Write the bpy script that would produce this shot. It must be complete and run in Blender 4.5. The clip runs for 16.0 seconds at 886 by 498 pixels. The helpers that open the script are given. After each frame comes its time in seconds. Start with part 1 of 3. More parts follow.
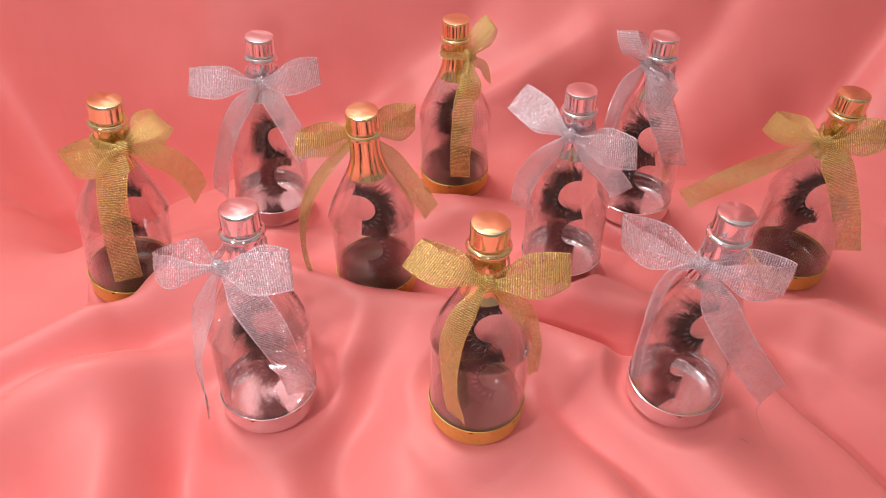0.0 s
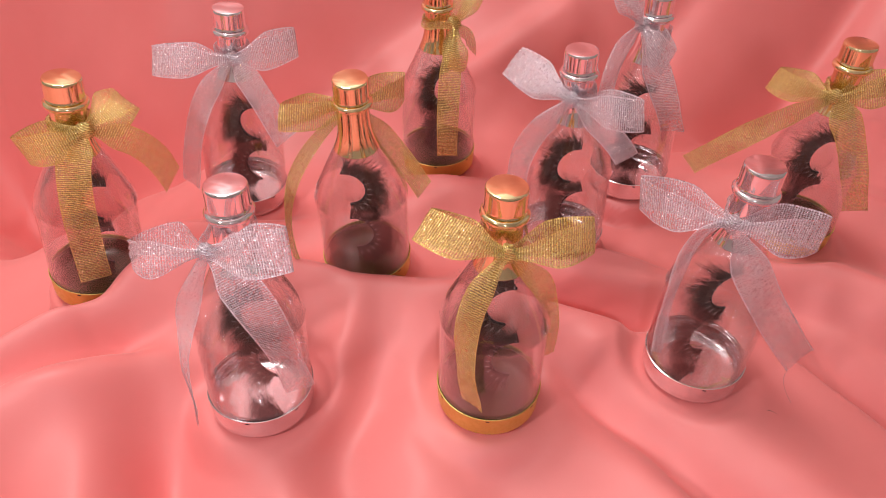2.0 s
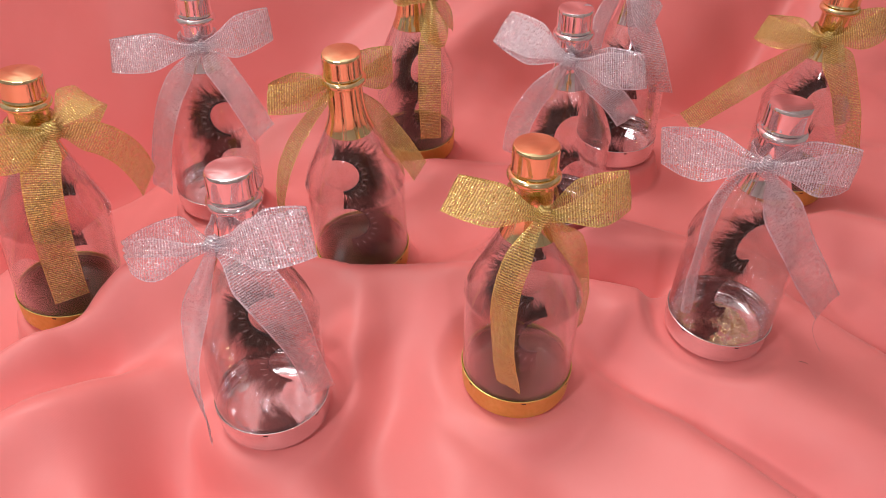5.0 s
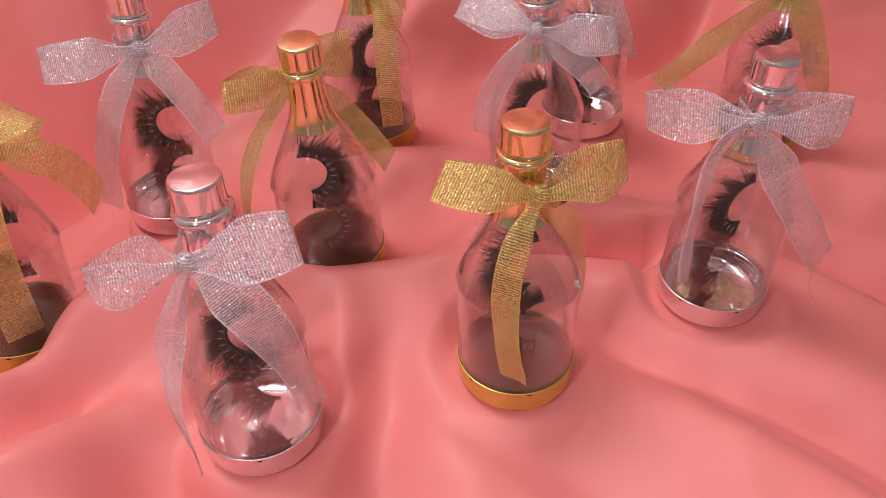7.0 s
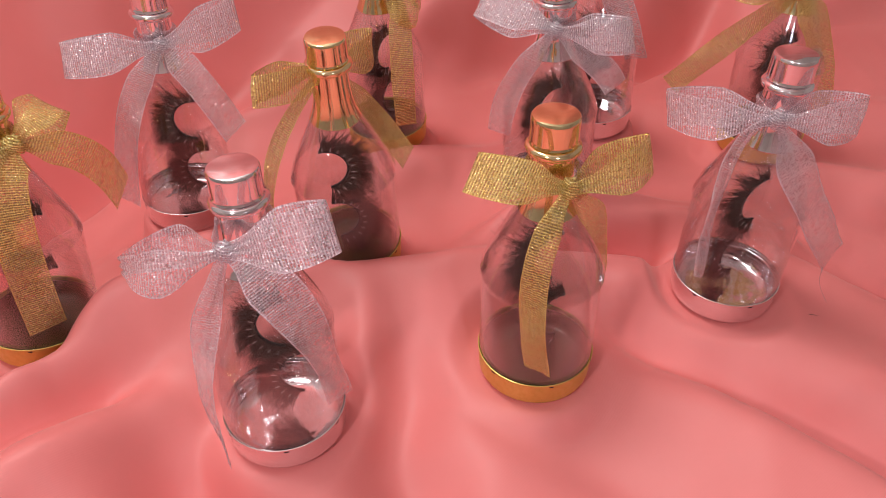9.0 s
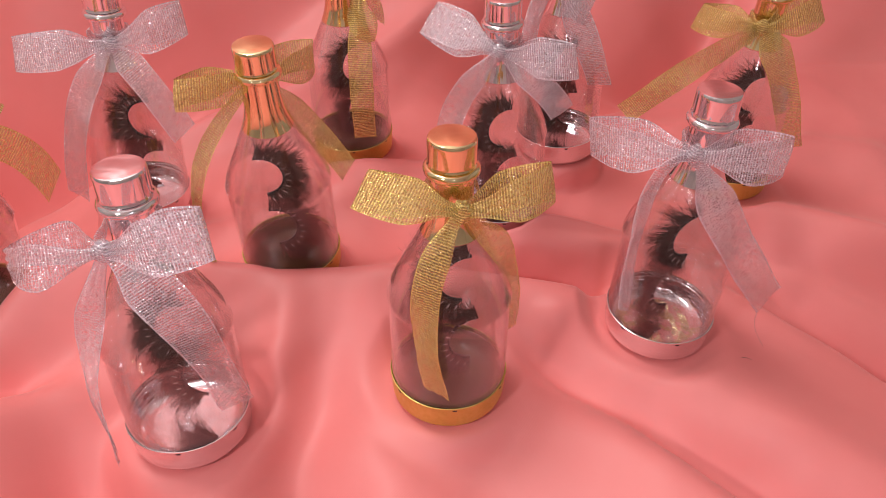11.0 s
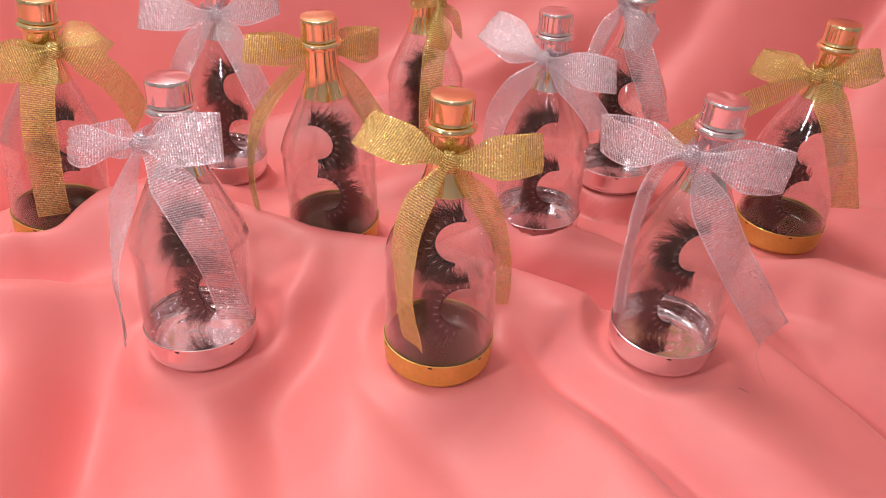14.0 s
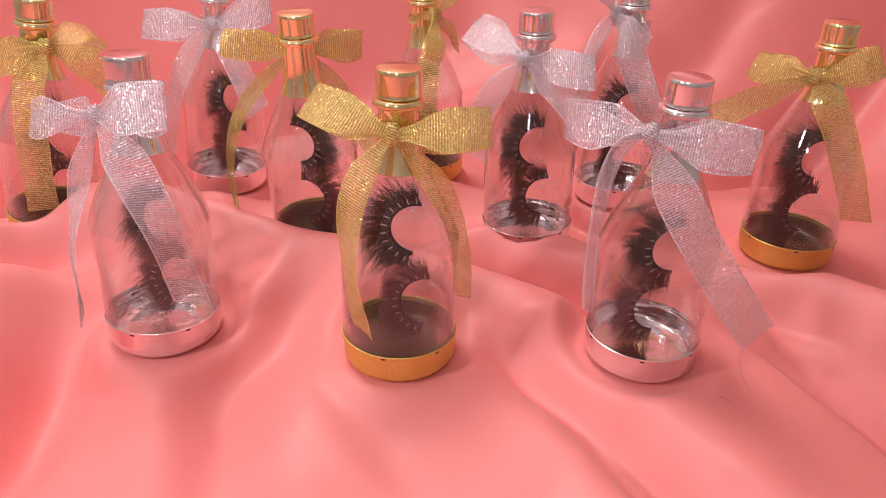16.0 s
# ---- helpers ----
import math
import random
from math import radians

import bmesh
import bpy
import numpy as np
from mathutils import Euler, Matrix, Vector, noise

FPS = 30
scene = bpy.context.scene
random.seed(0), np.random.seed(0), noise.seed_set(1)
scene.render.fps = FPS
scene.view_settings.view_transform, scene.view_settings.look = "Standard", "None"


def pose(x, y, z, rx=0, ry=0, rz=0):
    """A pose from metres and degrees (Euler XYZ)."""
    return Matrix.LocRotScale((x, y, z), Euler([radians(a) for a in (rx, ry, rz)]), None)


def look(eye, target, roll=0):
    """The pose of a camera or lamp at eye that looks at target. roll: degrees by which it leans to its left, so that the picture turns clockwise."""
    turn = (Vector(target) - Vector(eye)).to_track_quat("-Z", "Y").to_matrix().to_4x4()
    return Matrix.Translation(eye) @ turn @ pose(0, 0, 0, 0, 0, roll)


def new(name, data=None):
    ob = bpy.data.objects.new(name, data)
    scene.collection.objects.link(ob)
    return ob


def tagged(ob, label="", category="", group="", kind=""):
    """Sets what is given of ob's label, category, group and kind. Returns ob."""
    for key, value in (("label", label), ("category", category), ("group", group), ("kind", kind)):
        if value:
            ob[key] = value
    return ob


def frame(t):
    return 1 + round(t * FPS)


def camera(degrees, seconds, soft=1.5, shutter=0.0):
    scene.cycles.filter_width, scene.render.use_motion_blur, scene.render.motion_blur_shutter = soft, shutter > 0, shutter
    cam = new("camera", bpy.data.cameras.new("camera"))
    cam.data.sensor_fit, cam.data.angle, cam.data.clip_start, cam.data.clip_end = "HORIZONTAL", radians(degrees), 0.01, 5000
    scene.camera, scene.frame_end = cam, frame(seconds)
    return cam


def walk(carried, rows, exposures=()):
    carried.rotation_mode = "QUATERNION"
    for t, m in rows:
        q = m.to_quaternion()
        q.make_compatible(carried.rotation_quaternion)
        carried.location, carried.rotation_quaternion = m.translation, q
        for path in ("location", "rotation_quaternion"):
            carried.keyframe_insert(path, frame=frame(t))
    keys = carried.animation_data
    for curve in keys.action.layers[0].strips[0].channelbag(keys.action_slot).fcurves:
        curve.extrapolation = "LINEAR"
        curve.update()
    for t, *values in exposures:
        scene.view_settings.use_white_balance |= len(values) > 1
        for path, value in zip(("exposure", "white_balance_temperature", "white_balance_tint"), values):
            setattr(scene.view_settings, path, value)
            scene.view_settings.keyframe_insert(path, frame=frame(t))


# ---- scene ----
cam = camera(61.6, 16.0, soft=0.9)
PATH = [
    (0, (-0.01355, -0.19582, 0.26796), (-0.01562, 0.03059, 0.07115), 1.34),
    (0.5, (-0.02311, -0.19415, 0.261), (-0.02353, 0.032, 0.06388), 1.6),
    (1, (-0.02827, -0.18877, 0.25546), (-0.02211, 0.03685, 0.05784), 2.02),
    (1.5, (-0.02805, -0.18517, 0.24913), (-0.01547, 0.04139, 0.05289), 1.96),
    (2, (-0.03173, -0.18482, 0.24421), (-0.01598, 0.04236, 0.0489), 1.35),
    (2.5, (-0.03589, -0.18191, 0.23811), (-0.01592, 0.04441, 0.04221), 0.72),
    (3, (-0.04197, -0.17726, 0.23365), (-0.01628, 0.05011, 0.03963), 0.69),
    (3.5, (-0.04482, -0.17605, 0.23163), (-0.01669, 0.05139, 0.03805), 0.32),
    (6, (-0.06492, -0.17267, 0.22049), (-0.01538, 0.0527, 0.02877), -1.29),
    (6.5, (-0.0653, -0.16797, 0.21999), (-0.01196, 0.05532, 0.02687), -2.31),
    (7, (-0.06735, -0.15963, 0.21506), (-0.00844, 0.05908, 0.01834), -2.67),
    (7.5, (-0.0734, -0.15894, 0.2134), (-0.00941, 0.05751, 0.01577), -2.46),
    (8, (-0.08241, -0.15762, 0.21398), (-0.0138, 0.0587, 0.01777), -2.46),
    (8.5, (-0.08417, -0.15912, 0.21424), (-0.01678, 0.05811, 0.01862), -2.05),
    (11, (-0.04098, -0.16977, 0.21419), (0.01081, 0.05601, 0.02355), 0.18),
    (11.5, (-0.03327, -0.17391, 0.21506), (0.01346, 0.05272, 0.02413), 0.53),
    (12, (-0.02543, -0.18087, 0.2113), (0.01352, 0.04699, 0.02008), 1.2),
    (12.5, (-0.0194, -0.18942, 0.20815), (0.01127, 0.04202, 0.01975), 1.92),
    (13, (-0.01137, -0.19898, 0.20373), (0.00907, 0.03748, 0.02024), 2.38),
    (13.5, (-0.00794, -0.20575, 0.19736), (0.00486, 0.03588, 0.02001), 3.04),
    (14, (-0.00242, -0.21115, 0.19318), (0.00074, 0.0394, 0.02821), 3.06),
    (14.5, (0.00668, -0.21174, 0.18504), (-0.00046, 0.04218, 0.02544), 3.03),
    (15, (0.02196, -0.20944, 0.17671), (0.00965, 0.04946, 0.02566), 2.76),
    (15.5, (0.03108, -0.21136, 0.17291), (0.00892, 0.0508, 0.02874), 1.62),
    (16, (0.03548, -0.21604, 0.16672), (0.01073, 0.04689, 0.02442), 1.29),
]
walk(cam, [(t, look(eye, target, roll)) for t, eye, target, roll in PATH],
     [(0, -0.04), (3.5, -0.15), (6.5, -0.28), (8.5, -0.37), (11, -0.19), (14, -0.02), (16, 0.03)])

# ---- light ----
MM = 0.001
world = bpy.data.worlds.new("room_air")
scene.world = world
world.use_nodes = True
world.node_tree.nodes["Background"].inputs[0].default_value = (1.0, 0.96, 0.93, 1)
world.node_tree.nodes["Background"].inputs[1].default_value = 0.02


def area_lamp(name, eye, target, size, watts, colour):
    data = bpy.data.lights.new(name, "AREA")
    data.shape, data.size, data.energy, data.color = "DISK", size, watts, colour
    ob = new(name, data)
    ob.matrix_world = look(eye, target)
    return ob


globe = bpy.data.lights.new("ceiling_lamp", "POINT")
globe.energy, globe.shadow_soft_size, globe.color = 20.5, 0.15, (1.0, 0.96, 0.94)
new("ceiling_lamp", globe).location = (-0.28, 0.28, 1.10)
area_lamp("work_lamp", (-0.30, -0.26, 0.38), (0.0, 0.03, 0.0), 0.045, 0.92, (1.0, 0.96, 0.97))
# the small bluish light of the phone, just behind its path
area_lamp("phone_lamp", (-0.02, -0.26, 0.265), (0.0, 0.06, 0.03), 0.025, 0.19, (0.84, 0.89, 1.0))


# ---- materials ----
class Mat:
    """A node material with short calls for its nodes."""

    def __init__(self, name):
        self.m = bpy.data.materials.new(name)
        self.m.use_nodes = True
        self.t = self.m.node_tree
        self.b = self.t.nodes["Principled BSDF"]
        self.out = self.t.nodes["Material Output"]

    def n(self, kind, **kw):
        node = self.t.nodes.new(kind)
        for k, v in kw.items():
            if k in ("operation", "blend_type", "data_type", "wave_type", "bands_direction", "feature"):
                if k == "operation":
                    node.operation = v
                elif k == "blend_type":
                    node.blend_type = v
                elif k == "data_type":
                    node.data_type = v
                elif k == "wave_type":
                    node.wave_type = v
                elif k == "bands_direction":
                    node.bands_direction = v
                else:
                    node.feature = v
            else:
                node.inputs[k.replace("_", " ")].default_value = v
        return node

    def link(self, a, b):
        self.t.links.new(a, b)

    def set(self, **kw):
        for k, v in kw.items():
            self.b.inputs[k.replace("_", " ")].default_value = v
        return self

    def coords(self, which="Object"):
        return self.t.nodes.new("ShaderNodeTexCoord").outputs[which]

    def noise(self, scale, detail=3.0, vec=None, which="Object"):
        node = self.n("ShaderNodeTexNoise", Scale=scale, Detail=detail)
        self.link(vec or self.coords(which), node.inputs["Vector"])
        return node.outputs["Fac"]

    def ramp(self, fac, a, b, lo=0.3, hi=0.7):
        node = self.t.nodes.new("ShaderNodeValToRGB")
        node.color_ramp.elements[0].position, node.color_ramp.elements[1].position = lo, hi
        node.color_ramp.elements[0].color, node.color_ramp.elements[1].color = (*a, 1), (*b, 1)
        self.link(fac, node.inputs[0])
        return node.outputs[0]

    def bump(self, height, strength, distance, onto=None):
        node = self.n("ShaderNodeBump", Strength=strength, Distance=distance)
        self.link(height, node.inputs["Height"])
        if onto:
            self.link(onto, node.inputs["Normal"])
        return node.outputs[0]

    def math(self, op, a, b):
        node = self.n("ShaderNodeMath", operation=op)
        for i, v in enumerate((a, b)):
            if isinstance(v, (int, float)):
                node.inputs[i].default_value = v
            else:
                self.link(v, node.inputs[i])
        return node.outputs[0]


def satin():
    m = Mat("pink_satin").set(Roughness=0.42, Sheen_Weight=0.25, Sheen_Roughness=0.4, Specular_IOR_Level=0.5)
    m.b.inputs["Sheen Tint"].default_value = (1.0, 0.75, 0.7, 1)
    m.link(m.ramp(m.noise(14, 4), CLOTH_A, CLOTH_B), m.b.inputs["Base Color"])
    w1 = m.n("ShaderNodeTexWave", wave_type="BANDS", bands_direction="DIAGONAL", Scale=900.0, Distortion=1.2, Detail=1.0)
    m.link(m.coords(), w1.inputs["Vector"])
    soft = m.bump(m.noise(55, 4), 0.07, 0.004)
    m.link(m.bump(w1.outputs["Fac"], 0.035, 0.0002, soft), m.b.inputs["Normal"])
    r = m.ramp(m.noise(30, 3), (0.44,) * 3, (0.54,) * 3)
    m.link(r, m.b.inputs["Roughness"])
    return m.m


def plated(name, a, b, rough, wave=0.02):
    m = Mat(name).set(Metallic=1.0)
    m.link(m.ramp(m.noise(120, 3), a, b), m.b.inputs["Base Color"])
    m.link(m.ramp(m.noise(600, 4), (rough,) * 3, (rough * 1.9,) * 3, 0.35, 0.75), m.b.inputs["Roughness"])
    m.link(m.bump(m.noise(90, 2), wave, 0.002), m.b.inputs["Normal"])
    return m.m


def clear(name, tint, rough, edge=1.0, wave=0.05, base=0.035):
    """Thin clear plastic: what is behind shows through, and the gloss grows towards the edge."""
    m = Mat(name)
    see = m.n("ShaderNodeBsdfTransparent", Color=(*tint, 1))
    shine = m.n("ShaderNodeBsdfGlossy", Roughness=rough, Color=(1, 1, 1, 1))
    facing = m.n("ShaderNodeLayerWeight", Blend=0.5)
    nrm = m.bump(m.noise(60, 2), wave, 0.003)
    m.link(nrm, facing.inputs["Normal"])
    m.link(nrm, shine.inputs["Normal"])
    gloss = m.math("ADD", m.math("MULTIPLY", m.math("POWER", facing.outputs["Facing"], 2.7), edge), base)
    mix = m.t.nodes.new("ShaderNodeMixShader")
    m.link(gloss, mix.inputs[0])
    m.link(see.outputs[0], mix.inputs[1])
    m.link(shine.outputs[0], mix.inputs[2])
    m.link(mix.outputs[0], m.out.inputs[0])
    return m.m


def glitter_ribbon(name, a, b, cover):
    """Sheer woven ribbon with metal threads: ribs across, fine threads along, opaque selvedges, sparkling."""
    m = Mat(name).set(Specular_IOR_Level=1.0)
    uv = m.coords("UV")
    sep = m.t.nodes.new("ShaderNodeSeparateXYZ")
    m.link(uv, sep.inputs[0])
    cells = m.n("ShaderNodeTexVoronoi", Scale=2.3)
    m.link(uv, cells.inputs["Vector"])
    grey = m.t.nodes.new("ShaderNodeSeparateColor")
    m.link(cells.outputs["Color"], grey.inputs[0])
    m.link(m.ramp(grey.outputs[1], (0.10,) * 3, (0.36,) * 3, 0.0, 1.0), m.b.inputs["Roughness"])
    m.link(m.ramp(grey.outputs[2], (0.12,) * 3, (0.95,) * 3, 0.55, 0.75), m.b.inputs["Metallic"])
    rib = m.math("SINE", m.math("MULTIPLY", sep.outputs[0], 2 * math.pi / 0.85), 0.0)
    thread = m.math("SINE", m.math("MULTIPLY", sep.outputs[1], 2 * math.pi / 0.55), 0.0)
    weave = m.math("MAXIMUM", rib, thread)
    tone = m.math("ADD", m.math("MULTIPLY", grey.outputs[0], 0.45), m.math("MULTIPLY", m.math("ADD", rib, 1.0), 0.32))
    m.link(m.ramp(tone, a, b, 0.1, 0.9), m.b.inputs["Base Color"])
    height = m.math("ADD", m.math("MULTIPLY", weave, 0.45), grey.outputs[2])
    tilt = m.n("ShaderNodeVectorMath", operation="SUBTRACT")
    m.link(cells.outputs["Color"], tilt.inputs[0])
    tilt.inputs[1].default_value = (0.5, 0.5, 0.5)
    more = m.n("ShaderNodeVectorMath", operation="SCALE", Scale=0.75)
    m.link(tilt.outputs[0], more.inputs[0])
    both = m.n("ShaderNodeVectorMath", operation="ADD")
    m.link(more.outputs[0], both.inputs[0])
    m.link(m.bump(height, 0.55, 0.0004), both.inputs[1])
    unit = m.n("ShaderNodeVectorMath", operation="NORMALIZE")
    m.link(both.outputs[0], unit.inputs[0])
    m.link(unit.outputs[0], m.b.inputs["Normal"])
    open_ = m.math("ADD", m.math("MULTIPLY", weave, 0.30), m.math("MULTIPLY", grey.outputs[0], 0.35))
    alpha = m.math("ADD", open_, cover)
    edge = m.math("GREATER_THAN", m.math("ABSOLUTE", sep.outputs[1], 0.0), 5.05)
    node = m.math("MAXIMUM", alpha, m.math("MULTIPLY", edge, 0.92))
    clamp = m.n("ShaderNodeClamp")
    m.link(node, clamp.inputs[0])
    m.link(clamp.outputs[0], m.b.inputs["Alpha"])
    return m.m


def plain(name, a, b, rough, scale=200, metal=0.0, bump=0.1):
    m = Mat(name).set(Metallic=metal)
    m.link(m.ramp(m.noise(scale, 4), a, b), m.b.inputs["Base Color"])
    m.link(m.ramp(m.noise(scale * 3, 3), (rough * 0.8,) * 3, (min(1, rough * 1.25),) * 3), m.b.inputs["Roughness"])
    m.link(m.bump(m.noise(scale * 2, 3), bump, 0.001), m.b.inputs["Normal"])
    return m.m


CLOTH_A, CLOTH_B = (0.82, 0.230, 0.219), (0.87, 0.267, 0.255)
SATIN = satin()
GOLD = plated("gold_plating", (0.92, 0.82, 0.44), (0.95, 0.87, 0.52), 0.07)
SILVER = plated("silver_plating", (0.90, 0.90, 0.93), (0.94, 0.94, 0.96), 0.06)
GOLD_BASE = plated("gold_base_plating", (0.72, 0.60, 0.17), (0.77, 0.66, 0.22), 0.36, 0.01)
SILVER_BASE = plated("silver_base_plating", (0.83, 0.79, 0.80), (0.89, 0.86, 0.87), 0.14)
FOIL = plated("crinkled_silver_foil", (0.80, 0.80, 0.84), (0.90, 0.90, 0.94), 0.05, 0.2)
DARK_FLOOR = plain("dark_bronze_floor", (0.036, 0.026, 0.010), (0.070, 0.050, 0.020), 0.16, 90)
CLEAR = clear("clear_bottle_plastic", (0.975, 0.972, 0.975), 0.04)
TRAY = clear("clear_tray_plastic", (0.98, 0.975, 0.975), 0.06, 0.45, 0.3, 0.07)
GOLD_RIBBON = glitter_ribbon("gold_glitter_ribbon", (0.60, 0.40, 0.07), (1.0, 0.83, 0.32), 0.38)
SILVER_RIBBON = glitter_ribbon("silver_glitter_ribbon", (0.70, 0.59, 0.67), (1.0, 0.96, 1.0), 0.26)
HAIR = plain("black_brown_lash_hair", (0.055, 0.023, 0.018), (0.150, 0.064, 0.052), 0.45, 800)
BAND = plain("black_lash_band", (0.012, 0.009, 0.009), (0.03, 0.02, 0.02), 0.4, 800)
DOT = plain("clear_glue_dots", (0.34, 0.27, 0.26), (0.46, 0.37, 0.36), 0.3, 800)
WALL = plain("painted_wall", (0.78, 0.75, 0.73), (0.83, 0.80, 0.78), 0.7, 6)
CEIL = plain("ceiling_paint", (0.80, 0.78, 0.77), (0.85, 0.83, 0.82), 0.8, 6)
WOOD = plain("table_wood", (0.22, 0.13, 0.08), (0.34, 0.21, 0.13), 0.5, 20)


# ---- building helpers ----
def mesh_of(name, bm, material, smooth=True):
    me = bpy.data.meshes.new(name)
    bm.to_mesh(me)
    bm.free()
    me.materials.append(material)
    if smooth:
        me.polygons.foreach_set("use_smooth", [True] * len(me.polygons))
    return me


def part(name, bm, material, parent, label="", smooth=True):
    ob = new(name, bm if isinstance(bm, bpy.types.Mesh) else mesh_of(name, bm, material, smooth))
    ob.parent = parent
    return tagged(ob, label) if label else ob


def box(name, lo, hi, material, label, category):
    bm = bmesh.new()
    bmesh.ops.create_cube(bm, size=1.0)
    for v in bm.verts:
        v.co = Vector([lo[i] + (v.co[i] + 0.5) * (hi[i] - lo[i]) for i in range(3)])
    return tagged(new(name, mesh_of(name, bm, material, False)), label, category, kind="structure")


def lathe(profile, n=56, closed=False):
    """Turns a profile of (radius, height) in millimetres round the upright axis."""
    bm = bmesh.new()
    rings = []
    for r, h in profile:
        if r < 1e-6:
            rings.append([bm.verts.new((0, 0, h * MM))])
        else:
            rings.append([bm.verts.new((r * MM * math.cos(2 * math.pi * i / n), r * MM * math.sin(2 * math.pi * i / n), h * MM)) for i in range(n)])
    pairs = list(zip(rings, rings[1:]))
    if closed:
        pairs.append((rings[-1], rings[0]))
    for a, b in pairs:
        for i in range(n):
            j = (i + 1) % n
            if len(a) == 1 and len(b) == 1:
                continue
            if len(a) == 1:
                bm.faces.new((a[0], b[i], b[j]))
            elif len(b) == 1:
                bm.faces.new((a[i], b[0], a[j]))
            else:
                bm.faces.new((a[i], b[i], b[j], a[j]))
    bmesh.ops.recalc_face_normals(bm, faces=bm.faces)
    return bm


def arc(cx, cz, r, a0, a1, n):
    return [(cx + r * math.cos(radians(a0 + (a1 - a0) * i / n)), cz + r * math.sin(radians(a0 + (a1 - a0) * i / n))) for i in range(n + 1)]


# ---- where the bottles stand: base, axis, finish ----
BOTTLES = {
    "A": ((-0.0884, 0.0034, 0.0035), (0.015, 0.030), "silver"),
    "B": ((0.0001, 0.0007, 0.0046), (0.006, 0.004), "gold"),
    "C": ((0.0866, 0.0137, 0.0027), (0.014, -0.009), "silver"),
    "D": ((-0.1691, 0.0698, 0.0084), (0.128, 0.001), "gold"),
    "E": ((-0.0486, 0.0793, 0.0059), (-0.020, -0.084), "gold"),
    "F": ((0.0447, 0.0933, 0.0060), (-0.025, -0.010), "silver"),
    "G": ((-0.1124, 0.1338, 0.0078), (0.064, -0.015), "silver"),
    "H": ((-0.0111, 0.1683, 0.0050), (-0.017, -0.046), "gold"),
    "I": ((0.0886, 0.1375, 0.0110), (-0.024, -0.001), "silver"),
    "J": ((0.1622, 0.0981, 0.0053), (-0.006, -0.007), "gold"),
}


# ---- the cloth ----
def ridge(X, Y, line, front, back):
    """A fold that runs along a line of (x, y, height); front and back: its half widths on the two sides."""
    best, height, side = np.full(X.shape, 1e9), np.zeros(X.shape), np.zeros(X.shape)
    for (x0, y0, h0), (x1, y1, h1) in zip(line, line[1:]):
        dx, dy = x1 - x0, y1 - y0
        ll = dx * dx + dy * dy
        u = np.clip(((X - x0) * dx + (Y - y0) * dy) / ll, 0, 1)
        ex, ey = X - x0 - u * dx, Y - y0 - u * dy
        dd = np.hypot(ex, ey)
        near = dd < best
        best = np.where(near, dd, best)
        height = np.where(near, h0 + u * (h1 - h0), height)
        side = np.where(near, dx * ey - dy * ex, side)
    width = np.where(side > 0, back, front)
    return height * np.exp(-0.62 * (np.sqrt(best * best + 1.2e-5) / width) ** 1.5)


def smooth(a, passes):
    for _ in range(passes):
        p = np.pad(a, 1, mode="edge")
        a = (p[1:-1, 1:-1] * 2 + p[:-2, 1:-1] + p[2:, 1:-1] + p[1:-1, :-2] + p[1:-1, 2:]) / 6
    return a


